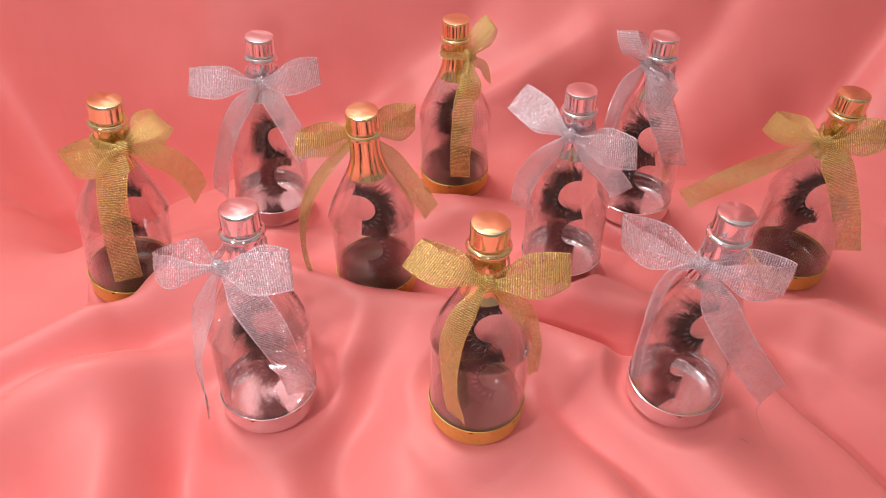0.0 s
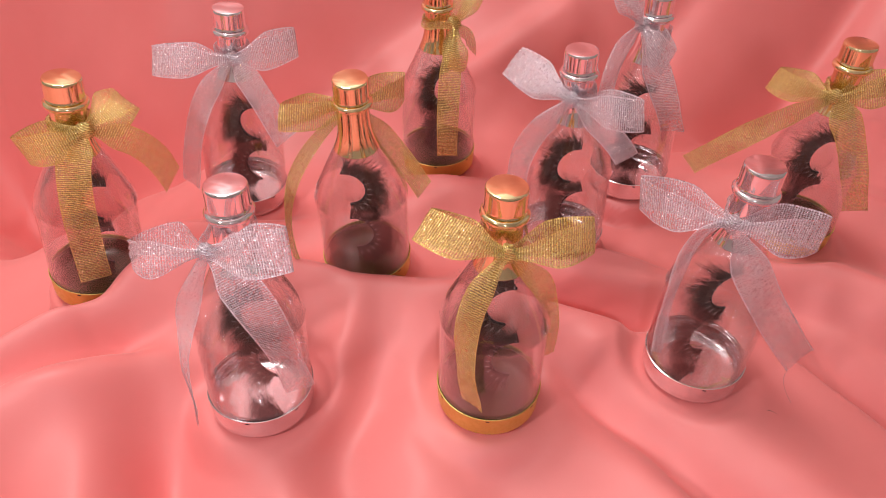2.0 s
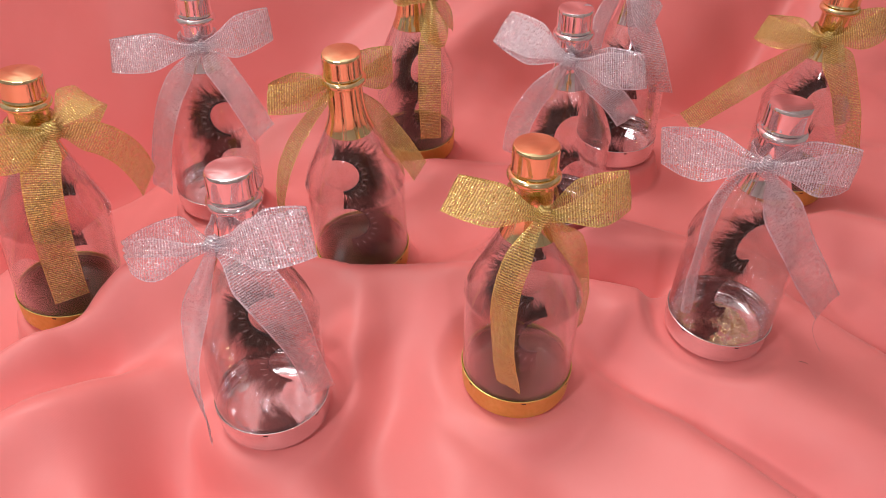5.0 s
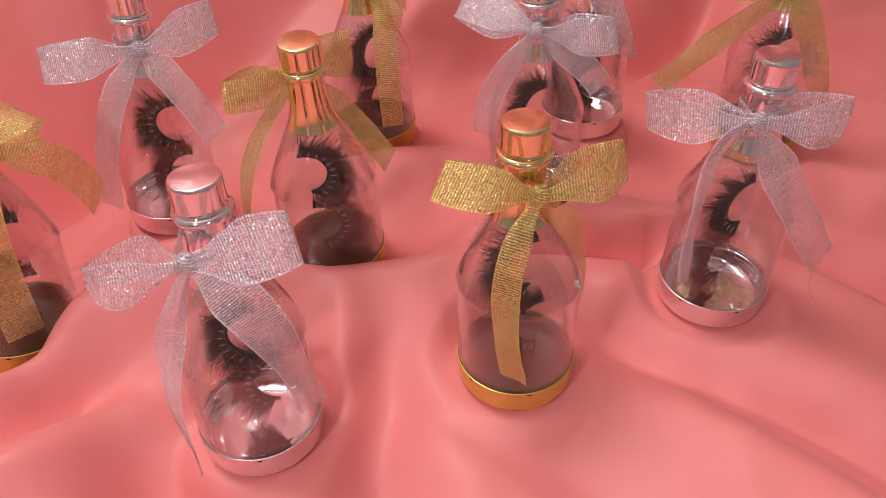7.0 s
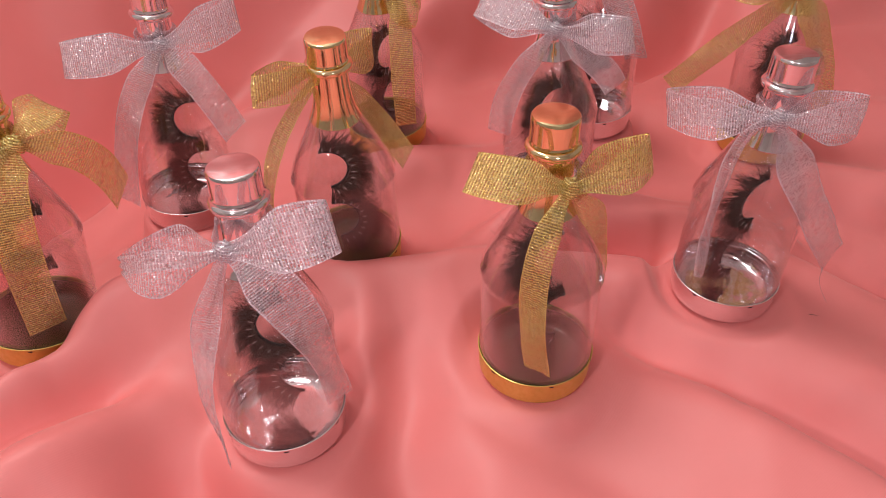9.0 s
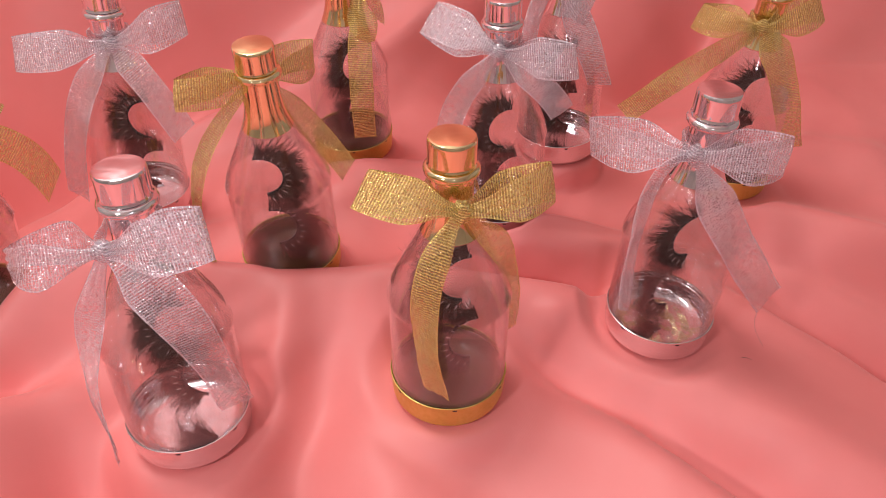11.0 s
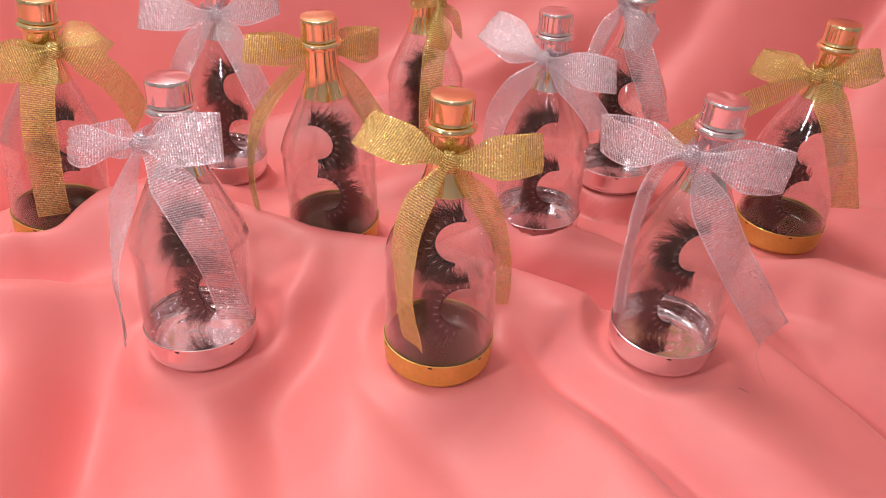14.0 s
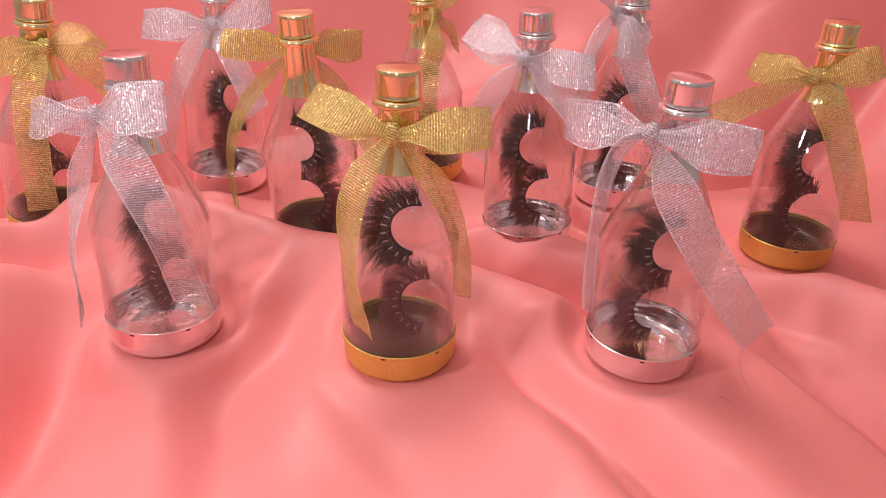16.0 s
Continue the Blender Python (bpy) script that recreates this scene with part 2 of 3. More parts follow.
def build_cloth():
    xs = np.concatenate((np.linspace(-0.75, -0.30, 110)[:-1], np.linspace(-0.30, 0.30, 400), np.linspace(0.30, 0.75, 110)[1:]))
    ys = np.concatenate((np.linspace(-0.55, -0.16, 60)[:-1], np.linspace(-0.16, 0.30, 330), np.linspace(0.30, 0.62, 110)[1:]))
    X, Y = np.meshgrid(xs, ys)
    Z = 0.0015 + 0.0016 * np.sin(17 * X + 9 * Y + 1.3 * np.sin(11 * Y)) + 0.0012 * np.sin(31 * Y - 12 * X + 1.7 * np.sin(14 * X))
    s = np.maximum(0, Y - (0.215 + 0.018 * np.sin(9 * X + 1.0)))
    rise = 1.75 * s * s / (s + 0.05) + 6.0 * s ** 3
    far = s / (s + 0.05)
    rise += far * (0.022 * np.sin(30 * Y - 17 * X + 1.4 * np.sin(9 * X)) + 0.010 * np.sin(15 * X + 34 * Y + 2.0 * np.sin(12 * Y)) + 0.006 * np.sin(47 * X - 22 * Y + 1.0))
    for k, (line, front, back) in enumerate(FOLDS):
        Z += ridge(X, Y, line, front, back) * (1.0 if k == 0 else 1.18)
    for amp, kx, ky, warp, wx, wy, shift in ((0.0020, 16, 30, 1.6, 13, 9, 0.4), (0.0015, -22, 19, 1.8, 8, 17, 2.1), (0.0009, 41, 33, 2.2, 15, 12, 1.0)):
        crest = 1 - np.abs(np.sin(kx * X + ky * Y + warp * np.sin(wx * X + shift) + warp * np.cos(wy * Y - shift)))
        Z += amp * (crest ** 2.5) * (0.5 + 0.5 * np.sin(7 * X * shift + 11 * Y + shift))
    # the near corner hangs lower
    Z -= 0.24 * 0.01 * np.log1p(np.exp(np.clip((X - 0.10) / 0.01, -30, 18))) * np.clip((0.035 - Y) / 0.05, 0, 1)
    Z = smooth(Z, 12)
    for line, front, back in CREASES:
        Z += ridge(X, Y, line, front, back)
    Z = smooth(Z, 2) + rise
    for key, ((bx, by, bz), (ax, ay), _) in BOTTLES.items():
        d = np.hypot(X - bx, Y - by)
        free = key in "ABCJ"  # these stand clear of the folds, the others sink into them
        w = np.clip((0.033 - d) / 0.0115, 0, 1) if free else np.clip((0.0255 - d) / 0.0045, 0, 1)
        w = w * w * (3 - 2 * w)
        Z = Z * (1 - w) + w * (bz - ax * (X - bx) - ay * (Y - by) + 0.0015)
    n, k = X.shape
    idx = np.arange(n * k).reshape(n, k)
    faces = np.stack((idx[:-1, :-1], idx[:-1, 1:], idx[1:, 1:], idx[1:, :-1]), -1).reshape(-1, 4)
    me = bpy.data.meshes.new("satin_cloth")
    me.from_pydata(np.stack((X, Y, Z), -1).reshape(-1, 3).tolist(), [], faces.tolist())
    me.materials.append(SATIN)
    me.polygons.foreach_set("use_smooth", [True] * len(me.polygons))
    return tagged(new("satin_cloth", me), "salmon pink satin cloth draped in soft folds over table and wall", "cloth", kind="structure")


FOLDS = [
    # the long swell before the middle row
    ([(-0.30, -0.04, 0.020), (-0.20, 0.007, 0.037), (-0.165, 0.034, 0.0445), (-0.14, 0.056, 0.0465), (-0.11, 0.061, 0.0415), (-0.08, 0.060, 0.0325), (-0.05, 0.054, 0.0270), (-0.02, 0.048, 0.0235), (0.01, 0.044, 0.0215), (0.035, 0.040, 0.0195), (0.055, 0.034, 0.016), (0.072, 0.026, 0.009)], 0.020, 0.0095),
    # groove, second swell and pocket on its near slope
    ([(-0.21, -0.012, -0.012), (-0.174, 0.014, -0.0165), (-0.145, 0.028, -0.0165), (-0.12, 0.040, -0.0045)], 0.005, 0.007),
    ([(-0.22, -0.030, 0.012), (-0.194, -0.021, 0.015), (-0.166, -0.004, 0.015), (-0.128, 0.016, 0.009), (-0.110, 0.020, 0)], 0.010, 0.007),
    ([(-0.172, 0.040, -0.006), (-0.158, 0.043, -0.015), (-0.143, 0.047, -0.006)], 0.006, 0.006),
    # hollows and the swell between them by the near edge
    ([(-0.131, 0.002, -0.010), (-0.125, -0.020, -0.024), (-0.120, -0.045, -0.026), (-0.114, -0.08, -0.018)], 0.010, 0.011),
    ([(-0.149, -0.006, 0.006), (-0.147, -0.030, 0.013), (-0.143, -0.070, 0.013)], 0.014, 0.017),
    ([(-0.200, -0.020, -0.012), (-0.182, -0.044, -0.0225), (-0.170, -0.090, -0.0195)], 0.012, 0.012),
    # the fold that curls down between two bottles, and the groove beside it
    ([(-0.056, 0.052, 0.000), (-0.052, 0.040, 0.008), (-0.056, 0.022, 0.0160), (-0.063, 0.002, 0.013), (-0.070, -0.012, 0.012), (-0.085, -0.022, 0.0045)], 0.006, 0.007),
    ([(-0.046, 0.042, -0.004), (-0.046, 0.020, -0.009), (-0.049, 0.004, -0.010), (-0.060, -0.016, -0.008), (-0.058, -0.028, -0.008), (-0.050, -0.045, -0.009), (-0.044, -0.070, -0.006)], 0.009, 0.010),
    ([(-0.088, -0.018, 0.0045), (-0.076, -0.032, 0.005), (-0.070, -0.045, 0.005), (-0.062, -0.060, 0.003)], 0.007, 0.007),
    ([(-0.032, 0.030, 0.004), (-0.028, 0.000, 0.005), (-0.030, -0.035, 0.003)], 0.012, 0.012),
    # before the middle bottle with the slanting bow
    ([(0.016, 0.057, -0.003), (0.034, 0.056, -0.016), (0.050, 0.051, -0.020), (0.066, 0.045, -0.018), (0.082, 0.041, -0.011), (0.100, 0.040, -0.003)], 0.006, 0.0065),
    ([(0.022, 0.014, 0.004), (0.045, 0.019, 0.007), (0.064, 0.022, 0.003)], 0.005, 0.004),
    ([(-0.005, 0.064, 0.006), (0.022, 0.074, 0.0235), (0.048, 0.072, 0.0265), (0.072, 0.068, 0.019), (0.105, 0.060, 0.0075), (0.14, 0.044, 0.006)], 0.007, 0.006),
    # long diagonal folds
    ([(0.128, 0.062, -0.003), (0.144, 0.047, -0.015), (0.158, 0.030, -0.018), (0.172, 0.012, -0.015), (0.21, -0.03, -0.012)], 0.006, 0.006),
    ([(0.120, 0.080, 0.0045), (0.164, 0.066, 0.0135), (0.190, 0.046, 0.015), (0.24, 0.008, 0.015)], 0.008, 0.014),
    ([(0.026, 0.026, -0.003), (0.033, 0.016, -0.007), (0.049, -0.001, -0.010), (0.068, -0.019, -0.012), (0.092, -0.053, -0.014), (0.120, -0.097, -0.012)], 0.009, 0.010),
    ([(0.030, -0.010, 0.003), (0.052, -0.033, 0.009), (0.076, -0.068, 0.012), (0.101, -0.112, 0.010)], 0.020, 0.010),
    ([(0.050, 0.006, 0.002), (0.064, -0.006, 0.006), (0.088, -0.025, 0.008), (0.112, -0.045, 0.009), (0.150, -0.085, 0.008)], 0.010, 0.020),
    ([(0.000, -0.028, -0.003), (0.006, -0.045, -0.005), (0.020, -0.085, -0.005)], 0.012, 0.016),
    # cloth bunched up against the back row
    ([(-0.148, 0.116, 0.006), (-0.128, 0.106, 0.017), (-0.105, 0.104, 0.018), (-0.086, 0.112, 0.008)], 0.007, 0.006),
    ([(-0.045, 0.148, 0.004), (-0.025, 0.141, 0.014), (-0.008, 0.139, 0.012), (0.012, 0.145, 0.004)], 0.007, 0.006),
    # soft swells behind
    ([(-0.06, 0.115, 0.008), (0.0, 0.128, 0.013), (0.05, 0.137, 0.008)], 0.010, 0.010),
    ([(-0.20, 0.12, 0.014), (-0.15, 0.11, 0.008)], 0.016, 0.016),
    ([(0.11, 0.16, 0.006), (0.17, 0.145, 0.009), (0.25, 0.10, 0.009)], 0.014, 0.014),
    # drape of the hanging part
    ([(-0.42, 0.36, -0.10), (-0.30, 0.25, -0.105), (-0.235, 0.165, -0.06)], 0.030, 0.042),
    ([(-0.26, 0.34, 0.035), (-0.17, 0.275, 0.045), (-0.05, 0.31, 0.035)], 0.024, 0.03),
    ([(-0.26, 0.232, -0.040), (-0.17, 0.215, -0.040), (-0.10, 0.240, -0.030), (0.0, 0.29, -0.022)], 0.013, 0.013),
    ([(-0.12, 0.19, 0.010), (-0.02, 0.22, 0.022), (0.08, 0.27, 0.022)], 0.012, 0.012),
    ([(0.10, 0.200, -0.010), (0.15, 0.215, -0.022), (0.22, 0.245, -0.028), (0.33, 0.33, -0.03)], 0.012, 0.014),
    ([(0.05, 0.225, -0.008), (0.09, 0.245, -0.018), (0.16, 0.29, -0.024), (0.24, 0.37, -0.024)], 0.012, 0.012),
]
CREASES = [
    # sharp creases that fan out before the silver bottles
    ([(0.022, 0.0640, 0.003), (0.048, 0.0630, 0.010), (0.072, 0.0575, 0.010), (0.100, 0.0545, 0.004)], 0.0040, 0.0035),
    ([(0.018, 0.0710, -0.003), (0.040, 0.0695, -0.012), (0.060, 0.0660, -0.013), (0.085, 0.0620, -0.010), (0.125, 0.0580, -0.004)], 0.0022, 0.0022),
    ([(0.030, 0.0550, -0.004), (0.045, 0.0520, -0.012), (0.060, 0.0470, -0.012), (0.078, 0.0420, -0.006)], 0.0055, 0.0055),
    # the crease that runs out between the two near bottles
    ([(0.027, 0.019, -0.002), (0.036, 0.010, -0.006), (0.049, -0.006, -0.008), (0.067, -0.025, -0.009), (0.090, -0.057, -0.009), (0.118, -0.100, -0.007)], 0.0060, 0.0050),
    ([(0.120, 0.044, -0.0051), (0.142, 0.029, -0.0153), (0.155, 0.017, -0.0170), (0.172, 0.006, -0.0136), (0.20, -0.018, -0.0102)], 0.004, 0.0035),
    ([(0.130, 0.066, -0.0034), (0.155, 0.050, -0.0102), (0.180, 0.030, -0.0102), (0.21, 0.010, -0.0068)], 0.0035, 0.004),
    # groove and pocket in the long swell
    ([(-0.215, -0.014, -0.006), (-0.183, 0.008, -0.010), (-0.162, 0.018, -0.010), (-0.138, 0.029, -0.004)], 0.004, 0.006),
    ([(-0.164, 0.034, -0.003), (-0.157, 0.027, -0.007), (-0.149, 0.028, -0.007), (-0.143, 0.036, -0.002)], 0.004, 0.004),
]
cloth = build_cloth()
CLOTH_POINTS = np.array([v.co[:] for v in cloth.data.vertices])


def cloth_height(x, y):
    near = np.argmin((CLOTH_POINTS[:, 0] - x) ** 2 + (CLOTH_POINTS[:, 1] - y) ** 2)
    return float(CLOTH_POINTS[near, 2])


# ---- table and room ----
box("table", (-0.8, -0.6, -0.17), (0.8, 0.66, -0.13), WOOD, "plain wooden table top under the cloth", "table")
box("floor", (-1.6, -1.9, -0.83), (1.6, 0.70, -0.78), WOOD, "plain wooden floor of the room", "floor")
box("wall_north", (-1.6, 0.67, -0.78), (1.6, 0.75, 1.7), WALL, "plain painted wall behind the cloth", "wall")
box("wall_south", (-1.6, -1.98, -0.78), (1.6, -1.9, 1.7), WALL, "plain painted wall of the room", "wall")
box("wall_west", (-1.68, -1.98, -0.78), (-1.6, 0.75, 1.7), WALL, "plain painted wall of the room", "wall")
box("wall_east", (1.6, -1.98, -0.78), (1.68, 0.75, 1.7), WALL, "plain painted wall of the room", "wall")
box("ceiling", (-1.68, -1.98, 1.7), (1.68, 0.75, 1.76), CEIL, "plain pale painted ceiling", "ceiling")

# ---- bottle parts, shared by all bottles ----
CAP = [(0, 105), (6.1, 105), (6.7, 104.75), (6.98, 104.2), (7.03, 103.7), (7.035, 103.35), (7.04, 100.0), (7.045, 97.9), (7.05, 97.6), (7.1, 97.2), (7.3, 96.7), (7.0, 96.3), (6.6, 96.1), (0, 96.1)]
COLLAR = arc(6.75, 94.6, 1.5, -90, 90, 12) + [(6.0, 96.1), (6.0, 93.1)]
SLEEVE = [(6.35, 93.2), (6.4, 90), (6.55, 86), (6.9, 82), (7.6, 78.4), (8.5, 75.6), (9.3, 73.6), (9.2, 73.3), (8.3, 75.4), (7.4, 78.2), (6.7, 82), (6.3, 86), (6.2, 93.2)]
OUTER = [(8.9, 74.4), (9.8, 72.4), (11.8, 68.2), (14.2, 63.0), (16.6, 57.8), (18.3, 54.0), (19.2, 51.4), (19.65, 49.6), (20.0, 48.8), (20.1, 48.2), (19.85, 47.4), (19.75, 46.0), (19.75, 32.0), (19.75, 22.0), (19.75, 12.4)]
INNER = [(r - 0.7, h) for r, h in reversed(OUTER)]
BASE = [(0, 1.2), (14.8, 1.2), (16.8, 1.45), (18.2, 2.1), (19.1, 3.2), (19.6, 4.8), (19.8, 6.6), (20.0, 11.8), (20.1, 12.3), (20.25, 12.7), (20.2, 13.1), (19.95, 13.2), (19.7, 12.9), (19.6, 4.2), (0, 4.2)]
FLOOR = [(0, 5.2), (12, 5.3), (16.4, 5.6), (17.7, 6.4), (18.3, 8.4), (18.6, 11.6), (18.95, 12.0), (19.3, 11.6), (19.3, 4.4), (0, 4.4)]

mesh_cap_gold = mesh_of("cap", lathe(CAP), GOLD)
mesh_cap_silver = mesh_of("cap", lathe(CAP), SILVER)
mesh_collar_gold = mesh_of("collar", lathe(COLLAR, closed=True), GOLD)
mesh_collar_silver = mesh_of("collar", lathe(COLLAR, closed=True), SILVER)
mesh_sleeve_gold = mesh_of("neck_sleeve", lathe(SLEEVE, closed=True), GOLD)
mesh_sleeve_silver = mesh_of("neck_sleeve", lathe(SLEEVE, closed=True), SILVER)
mesh_body = mesh_of("body", lathe(OUTER + INNER, 72, closed=True), CLEAR)
mesh_base_gold = mesh_of("base", lathe(BASE), GOLD_BASE)
mesh_base_silver = mesh_of("base", lathe(BASE), SILVER_BASE)
mesh_floor_gold = mesh_of("base_lining", lathe(FLOOR), DARK_FLOOR)
mesh_floor_silver = mesh_of("base_lining", lathe(FLOOR), FOIL)


def set_sharp(me, degrees=38):
    bm = bmesh.new()
    bm.from_mesh(me)
    for e in bm.edges:
        if len(e.link_faces) == 2 and e.calc_face_angle() > radians(degrees):
            e.smooth = False
    bm.to_mesh(me)
    bm.free()


for me in (mesh_cap_gold, mesh_cap_silver, mesh_sleeve_gold, mesh_sleeve_silver, mesh_base_gold, mesh_base_silver, mesh_body):
    set_sharp(me)


# ---- ribbons ----
def loop(upper, lower, fat, puff=0.1):
    return ("loop", Vector(upper), Vector(lower), fat, puff)


def tail(middle, corner_a, corner_b, width=None):
    a, b = Vector(corner_a), Vector(corner_b)
    return ("tail", Vector(middle), a, b, width or min(14.0, max(9.5, (b - a).length)))


def ribbon_mesh(name, centre, across, widths, material, to_local, across_n=8, crinkle=0.35, seed=0):
    """A strip along the points centre (mm); across: the unit way over it at each point; widths: its width there."""
    rnd = random.Random(seed)
    ph = [rnd.uniform(0, 6.28) for _ in range(4)]
    bm = bmesh.new()
    uv = bm.loops.layers.uv.new("UVMap")
    rows, along, place = [], 0.0, {}
    for i, (c, a, w) in enumerate(zip(centre, across, widths)):
        if i:
            along += (c - centre[i - 1]).length
        tangent = (centre[min(i + 1, len(centre) - 1)] - centre[max(i - 1, 0)]).normalized()
        normal = tangent.cross(a).normalized()
        row = []
        for j in range(across_n + 1):
            v = j / across_n - 0.5
            pinch = max(0.0, 1 - w / 11.0)
            off = normal * (crinkle * math.sin(along * 0.17 + 3 * v + ph[0]) + pinch * 1.1 * math.sin(v * 19 + ph[1]) + 0.2 * crinkle * math.sin(along * 0.6 + ph[2] - 6 * v))
            p = c + a * (w * v) + off
            vert = bm.verts.new(to_local @ (p * MM))
            place[vert] = (along, v * 11.0)
            row.append(vert)
        rows.append(row)
    for r0, r1 in zip(rows, rows[1:]):
        for j in range(across_n):
            f = bm.faces.new((r0[j], r0[j + 1], r1[j + 1], r1[j]))
            for lp in f.loops:
                lp[uv].uv = place[lp.vert]
    return mesh_of(name, bm, material)


def ease(u):
    u = max(0.0, min(1.0, u))
    return u * u * (3 - 2 * u)


def bezier(p0, p1, p2, p3, u):
    return p0 * (1 - u) ** 3 + p1 * (3 * u * (1 - u) ** 2) + p2 * (3 * u * u * (1 - u)) + p3 * u ** 3


def bow(bottle, material, to_local, knot, pieces, neck_point, seed, thread=None):
    """A tied bow: a knot with a band round the neck, two loops and two tails. Places in millimetres from the bottle's base, upright axes."""
    knot = Vector(knot)
    rnd = random.Random(seed)
    # knot: a small crumpled wrap
    bm = bmesh.new()
    bmesh.ops.create_uvsphere(bm, u_segments=18, v_segments=12, radius=1.0)
    uv = bm.loops.layers.uv.new("UVMap")
    for v in bm.verts:
        n = noise.noise(v.co * 1.7 + Vector((seed, 0, 0)))
        s = 1 + 0.30 * n + 0.05 * math.sin(9 * v.co.x + seed)
        p = knot + Vector((v.co.x * 3.1, v.co.y * 2.4, v.co.z * 3.6)) * s
        v.co = to_local @ (p * MM)
    for f in bm.faces:
        for lp in f.loops:
            lp[uv].uv = (lp.vert.co.z * 1000 + lp.vert.co.x * 300, (lp.vert.co.x - lp.vert.co.y) * 800 % 9.0 - 4.5)
    top = part("ribbon_bow", bm, material, bottle)
    # band round the neck
    ring = []
    n = 36
    out = (knot - neck_point).to_2d().normalized().to_3d()
    side = Vector((-out.y, out.x, 0))
    reach = (knot - neck_point).to_2d().length
    for i in range(n + 1):
        a = 2 * math.pi * i / n
        r = 7.6 + max(0, reach - 7.6) * max(0.0, math.cos(a)) ** 8
        lift = (knot.z - neck_point.z) * max(0.0, math.cos(a)) ** 4
        ring.append(neck_point + out * (r * math.cos(a)) + side * (r * math.sin(a)) + Vector((0, 0, lift)))
    if out.y < 0:
        part("neck_band", ribbon_mesh("neck_band", ring, [Vector((0, 0, 1))] * (n + 1), [4.2] * (n + 1), material, to_local, 6, 0.3, seed), material, top)
    for kind, *spec in pieces:
        seed += 1
        if kind == "loop":
            upper, lower, fat, puff = spec
            tip = (upper + lower) / 2
            over = (upper - lower).normalized()
            full = min(15.5, max(9.5, (upper - lower).length))
            way = tip - knot
            normal = way.cross(over).normalized()
            if normal.y > 0:
                normal = -normal
            start = over.lerp(Vector((0, 0, 1)), 0.35).normalized()
            centre, across, widths = [], [], []
            m = 44
            for i in range(m + 1):
                a = -math.pi + 2 * math.pi * i / m  # from the knot, out over the tip and back
                u = 0.5 + 0.5 * math.cos(a)
                reach_u = u ** 0.8
                bulge = fat * math.sin(a) * (0.35 + 0.65 * math.sin(math.pi * min(1.0, u * 0.85 + 0.1)))
                sag = -0.3 * math.sin(math.pi * u)
                centre.append(knot + way * reach_u - normal * bulge + Vector((0, 0, sag)))
                across.append(start.lerp(over, ease(u * 1.5)).normalized())
                widths.append((3.6 + (full - 3.6) * ease(u * 2.1)) * (1 - puff * u ** (5 if puff < 0.3 else 2.2)))
            part("loop", ribbon_mesh("loop", centre, across, widths, material, to_local, 10, 0.4, seed), material, top)
        else:
            middle, ca, cb, width = spec
            end = (ca + cb) / 2
            over = (cb - ca).normalized()
            first = (middle - knot)
            start = first.cross(Vector((0, -1, 0))).normalized()
            if start.dot(over) < 0:
                start = -start
            # a curve that passes through the middle point
            ctrl = (middle - knot * 0.125 - end * 0.125) / 0.75
            p1, p2 = ctrl.lerp(knot, 0.25), ctrl.lerp(end, 0.25)
            c = (middle - (knot + end) / 8 - (p1 + p2) * 3 / 8)
            p1, p2 = p1 + c * 4 / 3, p2 + c * 4 / 3
            m = 40
            centre = [bezier(knot, p1, p2, end, i / m) for i in range(m + 1)]
            across = [start.lerp(over, ease(i / m * 1.15)).normalized() for i in range(m + 1)]
            widths = [3.0 + (width - 3.0) * ease(i / m * 3.4) for i in range(m + 1)]
            piece = part("tail", ribbon_mesh("tail", centre, across, widths, material, to_local, 8, 0.5, seed), material, top)
            if thread:
                bm = bmesh.new()
                pts = [Vector(q) for q in thread]
                fine = [bezier(pts[0], pts[1], pts[2], pts[3], i / 20) for i in range(21)]
                rows = [[bm.verts.new(to_local @ ((q + Vector((0.09 * math.cos(b), 0.09 * math.sin(b), 0.05 * math.sin(b)))) * MM)) for b in (0, 2.1, 4.2)] for q in fine]
                for r0, r1 in zip(rows, rows[1:]):
                    for j in range(3):
                        bm.faces.new((r0[j], r0[(j + 1) % 3], r1[(j + 1) % 3], r1[j]))
                bm.loops.layers.uv.new("UVMap")
                loose = part("loose_thread", bm, SILVER_RIBBON, bottle, "fine loose silver thread")
                thread = None
    return top


